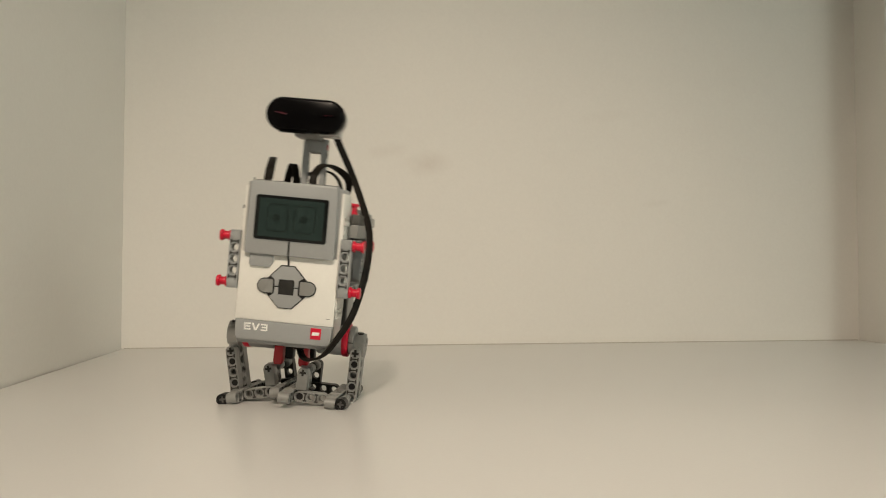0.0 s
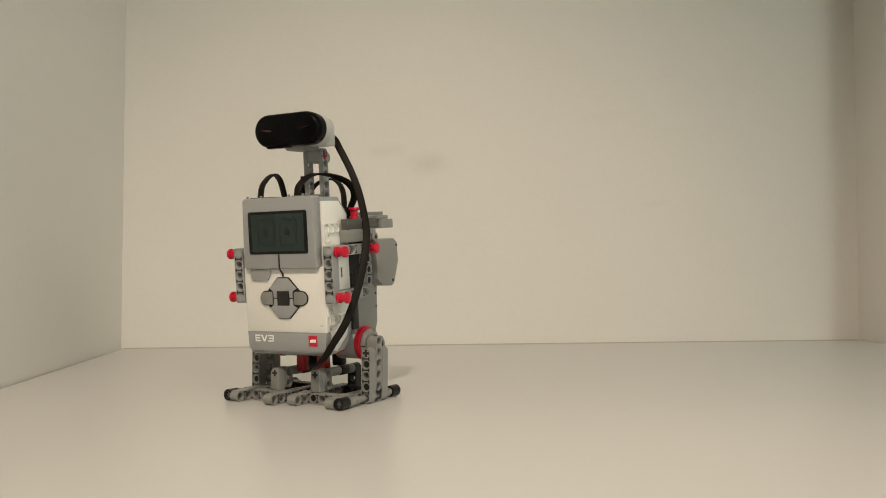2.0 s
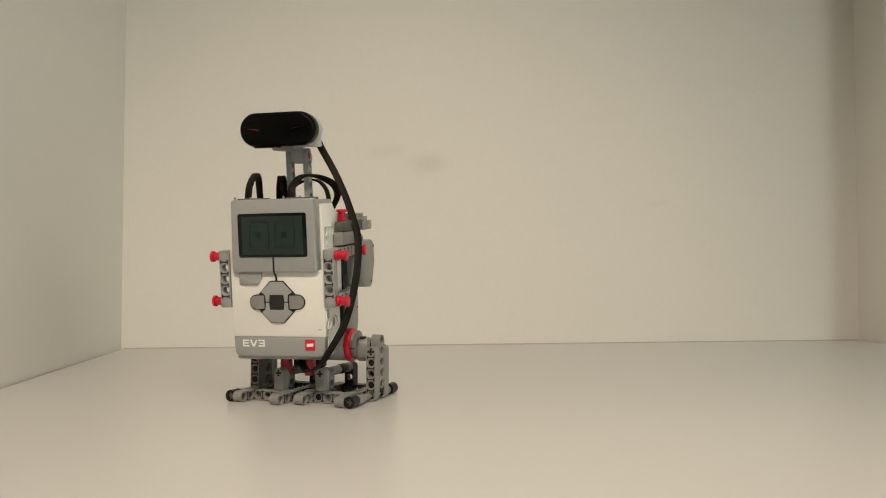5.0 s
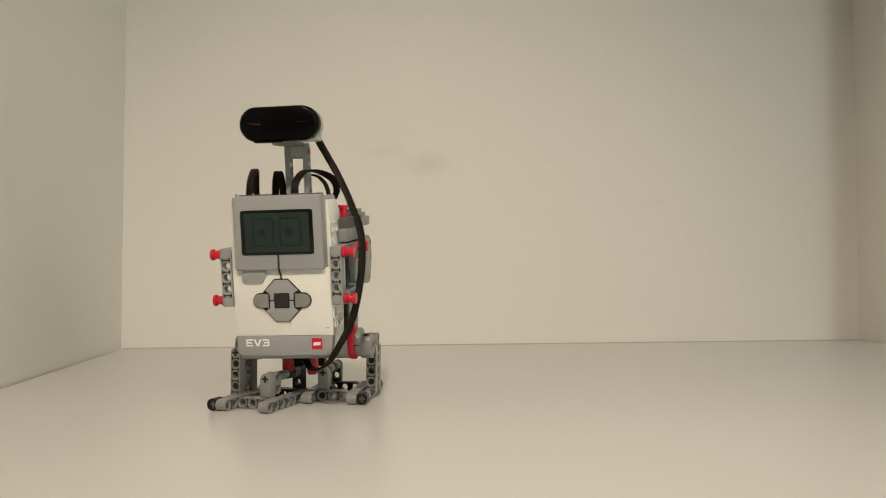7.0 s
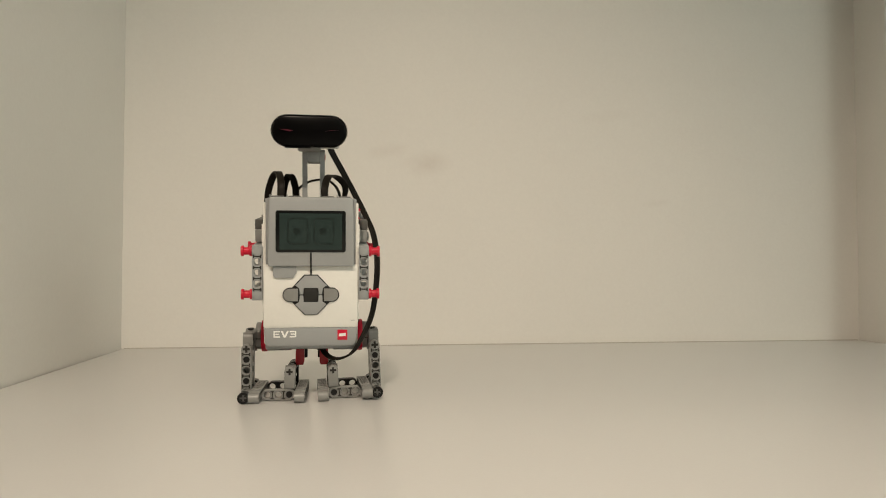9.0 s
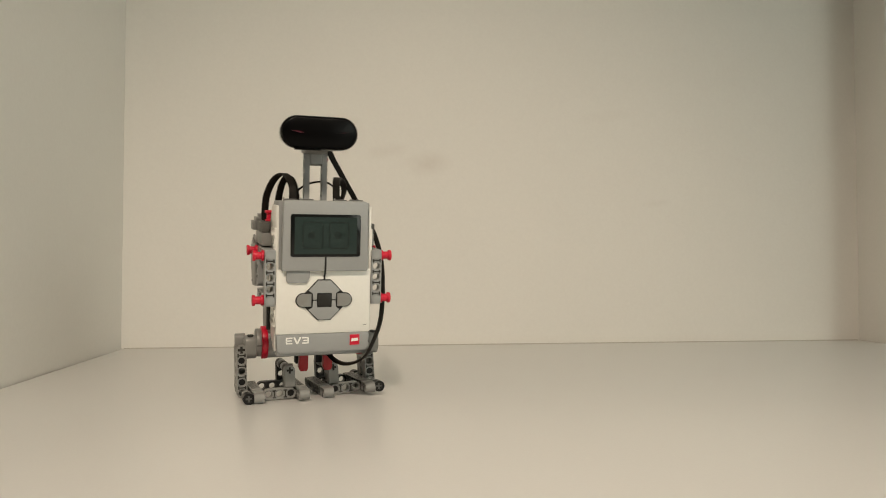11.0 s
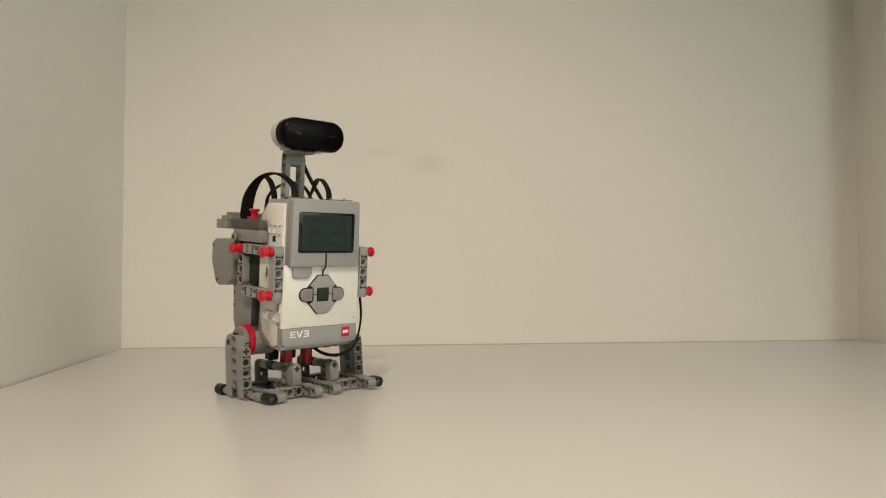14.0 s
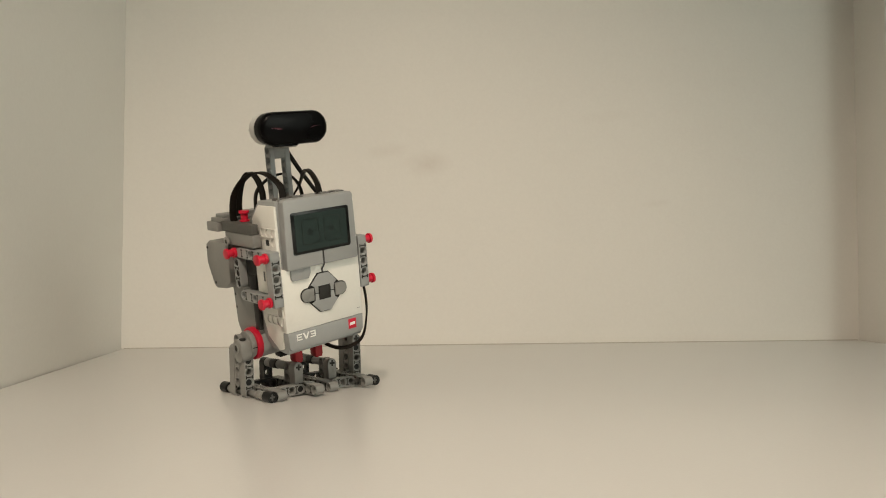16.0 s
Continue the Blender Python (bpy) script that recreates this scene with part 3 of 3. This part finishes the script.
# ---- the two feet: drawn from the middle of the front tips on the table ----
def foot(s, name):
    """s: 1 or -1, the side on which the outer axle lies."""
    f = part(name, beam((-16 * s, 4, 4), "y", "x", 9), [PALE, DARK], robot, "pale grey beam-built foot flat on the desk")
    part("sole_beam", beam((16 * s, 4, 4), "y", "x", 9), [PALE, DARK], f)
    part("cross_beam", beam((-8, 18, 4.2), "x", "y", 3), [PALE, DARK], f, "pale grey cross beam with three holes")
    part("cross_beam", beam((-8, 60, 4.2), "x", "y", 3), [DARK, LINE], f, "dark grey cross beam with holes")
    for a in (-16, 16):
        # thin dark bars on top stand for shade in the sole's gaps
        bm = bmesh.new()
        for k in range(11):
            add_box(bm, a * s - 2.9, a * s + 2.9, 23.4 + 4 * k, 24.9 + 4 * k, 7.5, 7.78, bevel=0)
        part("sole_shade_bar", bm, DARK, f, "dark bars painted for the shaded gaps across the sole beam")
        part("beam_corner", box(a * s - 3.6, a * s + 3.6, 14.5, 21.5, 7.4, 8.4, bevel=0.3), PALE, f)
    part("post", post_shape(-8 * s), [PALE, DARK], f, "upright pale grey peg connector")
    part("post_cheek", beam((-8 * s + (2.4 if s < 0 else -2.4) * 0, 28.6, 12.4), "z", "x", 2, slot_shade=False), [PALE, DARK], f)
    bm = bmesh.new()
    add_prism(bm, "y", ring(-8 * s, 20.4, 3.3, 14), 32.4, 46, 0.4)
    add_prism(bm, "y", ring(-8 * s, 20.4, 3.6, 14), 56, 66, 0.5)
    part("axle_sleeve", bm, PALE, f, "pale grey axle sleeves")
    part("axle_collar", prism("y", ring(-8 * s, 20.4, 3.7, 14), 46.4, 55, 0.4), DARK, f, "dark grey axle collar")
    part("rear_post", beam((-8 * s, 66.4, 4.4), "z", "y", 3, slot_shade=False), [DARK, LINE], f, "dark grey upright connector")
    # outer leg and its axle
    part("leg", beam((25.0 * s, 36, 4), "z", "y", 5, cross=(4,)), [PALE, DARK], f, "upright pale grey leg beam with holes")
    for z in (12, 28):
        part("leg_pin", prism("y", ring(25.0 * s, z, 2.4, 12), 33.6, 38, 0), BLACK, f, "black pin in the leg beam")
    part("beam_pin", prism("y", ring(-8 * s, 4.2, 2.4, 12), 15.6, 20.4, 0), BLACK, f, "black pin in the cross beam")
    part("leg_spacer", beam((25.0 * s, 44, 12), "z", "x", 5, slot_shade=False), [PALE, DARK], f)
    part("leg_plate", beam((25.0 * s, 52.2, 4), "z", "y", 5, cross=(4,)), [PALE, DARK], f, "upright pale grey rear leg beam")
    bm = bmesh.new()
    add_prism(bm, "y", ring(23.2 * s, 4, 2.3, 12), 5, 73.5, 0)
    add_prism(bm, "y", ring(23.2 * s, 4, 3.5, 14), 11.4, 17.4, 0.6)
    add_prism(bm, "y", ring(23.2 * s, 4, 2.9, 14), 17.2, 20.2, 0.3)
    add_prism(bm, "y", ring(23.2 * s, 4, 3.4, 14), 20.0, 23.4, 0.5)
    add_prism(bm, "y", ring(23.2 * s, 4, 3.1, 14), 60, 66, 0.4)
    part("axle", bm, PALE, f, "pale grey axle along the foot's outer edge")
    for y0, y1 in ((2.0, 11.0), (67, 76.4)):
        bm = bmesh.new()
        tube(bm, "y", 23.2 * s, 4.2, y0, y1, 4.15, 2.5, 18)
        add_prism(bm, "y", ring(23.2 * s, 4.2, 2.5, 14), y0 + 1.2, y1 - 1.2, 0)
        cap = part("axle_cap", bm, BLACK, f, "round black end cap")
        bm = bmesh.new()
        yy = y0 + 1.0 if y0 < 5 else y1 - 1.4
        for u, v in ((2.2, 0.65), (0.65, 2.2)):
            add_box(bm, 23.2 * s - u, 23.2 * s + u, yy, yy + 0.4, 4.2 - v, 4.2 + v, bevel=0)
        part("axle_end", bm, MID, cap)
    return f


foot_a = foot(-1, "foot")
foot_b = foot(1, "foot")


# seconds, place, turns of the body and of each foot (roll, yaw)
BODY = [
    (0, -0.0472, 0.5198, 0.0435, 2.8, 5.4, -10.0),
    (0.2, -0.0496, 0.5103, 0.0417, 4.6, -4.0, -8.0),
    (0.3, -0.0550, 0.5063, 0.0401, 0.8, -7.5, -11.0),
    (0.4, -0.0597, 0.5109, 0.0371, 4.5, -7.9, -18.0),
    (0.5, -0.0597, 0.5115, 0.0344, 7.8, -6.4, -22.0),
    (0.7, -0.0537, 0.5142, 0.0334, 8.5, 0.5, -18.5),
    (0.8, -0.0486, 0.5179, 0.0347, 7.5, 5.2, -17.5),
    (0.9, -0.0453, 0.5176, 0.0361, 9.0, 9.7, -18.0),
    (1, -0.0481, 0.5125, 0.0353, 6.3, 6.7, -19.0),
    (1.1, -0.0558, 0.5200, 0.0349, 7.6, 1.1, -28.5),
    (1.2, -0.0597, 0.5285, 0.0369, 6.3, -3.0, -38.3),
    (1.3, -0.0584, 0.5329, 0.0397, 3.5, -5.0, -42.3),
    (1.4, -0.0568, 0.5352, 0.0396, 5.3, -6.4, -40.3),
    (1.5, -0.0531, 0.5364, 0.0400, 4.5, -5.9, -36.7),
    (1.6, -0.0497, 0.5434, 0.0385, 6.0, -5.1, -32.8),
    (1.7, -0.0470, 0.5422, 0.0372, 5.0, -2.4, -31.9),
    (2, -0.0451, 0.5392, 0.0354, 5.3, -0.3, -31.5),
    (4, -0.0451, 0.5392, 0.0354, 5.3, -0.3, -31.5),
    (4.1, -0.0451, 0.5436, 0.0354, 6.6, 1.4, -29.1),
    (4.2, -0.0483, 0.5342, 0.0362, 6.1, 2.3, -30.6),
    (4.6, -0.0500, 0.5250, 0.0345, 5.5, 5.5, -24.0),
    (5.1, -0.0490, 0.5300, 0.0330, 6.5, -1.0, -18.0),
    (5.5, -0.0470, 0.5260, 0.0350, 7.5, -5.5, -13.0),
    (5.9, -0.0440, 0.5280, 0.0335, 8.0, 1.5, -10.0),
    (6.3, -0.0422, 0.5211, 0.0365, 10.8, -6.4, -7.6),
    (6.4, -0.0411, 0.5270, 0.0374, 5.6, -5.3, -11.5),
    (6.5, -0.0347, 0.5493, 0.0366, 6.1, 0.1, -12.0),
    (6.7, -0.0356, 0.5457, 0.0362, 9.2, 1.5, -9.0),
    (6.8, -0.0360, 0.5278, 0.0402, 6.5, -0.3, -11.5),
    (7, -0.0444, 0.5187, 0.0347, 7.1, -1.1, -14.0),
    (7.2, -0.0449, 0.5158, 0.0381, 5.4, -5.8, -9.0),
    (7.3, -0.0419, 0.5154, 0.0397, 6.3, -7.6, -6.7),
    (7.5, -0.0383, 0.5262, 0.0380, 6.8, -5.7, 0.0),
    (7.7, -0.0336, 0.5231, 0.0357, 10.0, -1.1, 1.5),
    (7.8, -0.0331, 0.5214, 0.0367, 11.0, -0.0, 0.0),
    (8, -0.0302, 0.5262, 0.0403, 9.5, 4.6, 0.5),
    (8.2, -0.0248, 0.5150, 0.0405, 7.1, 5.9, 2.0),
    (8.3, -0.0237, 0.5104, 0.0390, 7.5, 3.9, 3.5),
    (8.5, -0.0268, 0.5185, 0.0356, 9.6, -1.9, 4.0),
    (8.7, -0.0283, 0.5191, 0.0359, 11.9, -4.9, 3.0),
    (8.8, -0.0281, 0.5257, 0.0370, 12.7, -7.4, 3.0),
    (9, -0.0292, 0.5570, 0.0374, 6.5, -0.1, 1.5),
    (9.1, -0.0253, 0.5562, 0.0358, 7.6, 0.3, 2.2),
    (9.2, -0.0271, 0.5511, 0.0364, 11.7, 0.9, 3.0),
    (9.6, -0.0280, 0.5400, 0.0345, 8.0, 5.0, 6.0),
    (10.1, -0.0250, 0.5450, 0.0335, 7.0, -1.0, 8.5),
    (10.5, -0.0220, 0.5400, 0.0350, 7.0, -5.5, 11.0),
    (10.9, -0.0200, 0.5460, 0.0335, 7.0, 0.5, 12.5),
    (11.3, -0.0189, 0.5524, 0.0368, 5.8, -7.1, 16.0),
    (11.4, -0.0245, 0.5415, 0.0385, 11.6, -7.5, 17.5),
    (11.5, -0.0255, 0.5730, 0.0378, 4.5, -0.0, 21.0),
    (11.7, -0.0221, 0.5672, 0.0357, 7.5, 1.4, 19.5),
    (11.8, -0.0202, 0.5653, 0.0396, 6.3, 0.8, 18.5),
    (12, -0.0165, 0.5428, 0.0346, 7.8, -0.4, 17.0),
    (12.2, -0.0161, 0.5315, 0.0380, 6.7, -5.0, 17.5),
    (12.3, -0.0165, 0.5408, 0.0398, 7.7, -6.8, 20.0),
    (12.5, -0.0142, 0.5450, 0.0392, 5.3, -6.3, 27.1),
    (12.7, -0.0112, 0.5482, 0.0361, 6.1, -1.3, 27.5),
    (12.8, -0.0105, 0.5534, 0.0362, 5.2, -1.3, 28.7),
    (13, -0.0086, 0.5571, 0.0401, 5.8, 3.4, 29.4),
    (13.2, -0.0023, 0.5557, 0.0417, 4.5, 5.8, 32.0),
    (13.3, -0.0000, 0.5512, 0.0403, 4.9, 4.3, 34.8),
    (13.5, -0.0019, 0.5503, 0.0362, 7.0, -0.9, 38.7),
    (13.7, -0.0041, 0.5524, 0.0359, 8.2, -4.8, 33.9),
    (13.8, -0.0063, 0.5467, 0.0362, 8.5, -5.7, 35.3),
    (13.9, -0.0123, 0.5573, 0.0382, 9.0, -8.0, 35.7),
    (14, -0.0231, 0.5728, 0.0372, 5.1, -1.2, 37.0),
    (14.1, -0.0212, 0.5802, 0.0375, 5.1, -1.1, 36.0),
    (14.2, -0.0211, 0.5747, 0.0363, 5.9, -1.0, 34.0),
    (14.5, -0.0225, 0.5812, 0.0362, 6.8, -1.2, 35.1),
    (15.5, -0.0225, 0.5812, 0.0362, 6.8, -1.2, 35.1),
    (15.7, -0.0206, 0.5744, 0.0401, 7.0, -7.5, 33.8),
    (15.8, -0.0186, 0.5685, 0.0406, 9.0, -11.4, 31.9),
    (15.9, -0.0169, 0.5691, 0.0404, 8.2, -12.7, 33.5),
    (16, -0.0163, 0.5642, 0.0405, 6.9, -11.0, 36.0),
]
FOOT_A = [
    (0, -0.0684, 0.5403, 0.0022, -7.8, -13.0),
    (0.5, -0.0717, 0.5404, 0.0000, 0.0, -17.8),
    (1, -0.0749, 0.5312, 0.0051, 18.5, -18.0),
    (1.5, -0.0739, 0.5498, 0.0000, 0.0, -37.0),
    (2, -0.0715, 0.5470, 0.0000, 0.0, -36.4),
    (4, -0.0715, 0.5470, 0.0000, 0.0, -36.4),
    (6.5, -0.0610, 0.5407, 0.0000, 0.0, -19.8),
    (7, -0.0724, 0.5109, 0.0000, 0.0, -23.9),
    (7.5, -0.0599, 0.5154, 0.0000, 0.0, -6.0),
    (7.8, -0.0594, 0.5190, 0.0000, 0.0, -7.4),
    (8, -0.0540, 0.5260, 0.0020, -7.0, -4.9),
    (8.5, -0.0499, 0.5376, 0.0000, 0.0, 8.6),
    (9, -0.0526, 0.5428, 0.0000, 0.0, 0.5),
    (9.2, -0.0510, 0.5424, 0.0000, 0.0, 0.9),
    (11.5, -0.0477, 0.5462, 0.0005, -1.9, 15.0),
    (12, -0.0384, 0.5179, 0.0000, 0.0, 15.4),
    (12.5, -0.0283, 0.5261, 0.0012, -4.3, 30.0),
    (13, -0.0284, 0.5422, 0.0023, -8.2, 30.7),
    (13.5, -0.0296, 0.5536, 0.0000, 0.0, 43.2),
    (14, -0.0352, 0.5516, 0.0006, -2.2, 38.4),
    (14.5, -0.0362, 0.5601, 0.0007, -2.6, 37.5),
    (15.5, -0.0362, 0.5601, 0.0007, -2.6, 37.5),
    (16, -0.0351, 0.5603, 0.0007, -2.7, 36.0),
]
FOOT_B = [
    (0, -0.0308, 0.5172, 0.0017, 6.2, -9.7),
    (0.5, -0.0295, 0.5312, 0.0000, 0.0, -18.5),
    (1, -0.0241, 0.5269, 0.0007, 2.7, -19.3),
    (1.5, -0.0303, 0.5338, 0.0018, 6.6, -36.4),
    (2, -0.0285, 0.5228, 0.0000, 0.0, -34.7),
    (4, -0.0285, 0.5228, 0.0000, 0.0, -34.7),
    (6.5, -0.0124, 0.5348, 0.0000, 0.0, -13.1),
    (7, -0.0157, 0.5349, 0.0000, 0.0, -10.9),
    (7.5, -0.0122, 0.5259, 0.0009, 3.1, 2.0),
    (7.8, -0.0097, 0.5205, 0.0000, 0.0, -0.4),
    (8, -0.0093, 0.5231, 0.0000, 0.0, -0.6),
    (8.5, -0.0001, 0.5157, 0.0000, 0.0, 12.9),
    (9, -0.0035, 0.5481, 0.0006, -2.3, 3.2),
    (9.2, 0.0008, 0.5559, 0.0016, -5.9, 7.1),
    (11.5, -0.0001, 0.5677, 0.0010, -3.5, 16.2),
    (12, 0.0016, 0.5704, 0.0007, -2.6, 16.1),
    (12.5, 0.0108, 0.5877, 0.0000, 0.0, 26.1),
    (13, 0.0141, 0.5730, 0.0008, 2.9, 30.1),
    (13.5, 0.0242, 0.5644, 0.0007, -2.6, 38.4),
    (14, 0.0040, 0.5870, 0.0009, -3.4, 33.0),
    (14.5, 0.0051, 0.6002, 0.0007, -2.7, 36.0),
    (15.5, 0.0051, 0.6002, 0.0007, -2.7, 36.0),
    (16, 0.0014, 0.5992, 0.0007, -2.4, 31.7),
]


# ---- movement ----
def between(rows, t):
    """The row at t seconds, on a smooth line between the given rows."""
    for a, b in zip(rows, rows[1:]):
        if a[0] <= t <= b[0]:
            u = (t - a[0]) / (b[0] - a[0])
            u = u * u * (3 - 2 * u) if b[0] - a[0] > 0.25 else u
            return [p + (q - p) * u for p, q in zip(a[1:], b[1:])]
    return rows[-1][1:]


def motions():
    steps = [i / 10 for i in range(161)]
    where = {}
    for t in steps:
        where[t] = pose(*between(BODY, t))
    walk(robot, [(t, where[t]) for t in steps])
    for f, rows in ((foot_a, FOOT_A), (foot_b, FOOT_B)):
        out = []
        for t in steps:
            x, y, z, roll, yaw = between(rows, t)
            out.append((t, where[t].inverted() @ pose(x, y, z, 0, roll, yaw)))
        walk(f, out)
    # the status lights sink behind their slots between the flashes, once a second
    lit, dim, out = pose(0, 0, 0), pose(0, 0.004, 0), []
    for k in range(17):
        for a, m in ((0.0, dim), (0.42, dim), (0.46, lit), (0.84, lit), (0.88, dim)):
            if k + a <= 16:
                out.append((k + a, m))
    walk(glow, out)


motions()
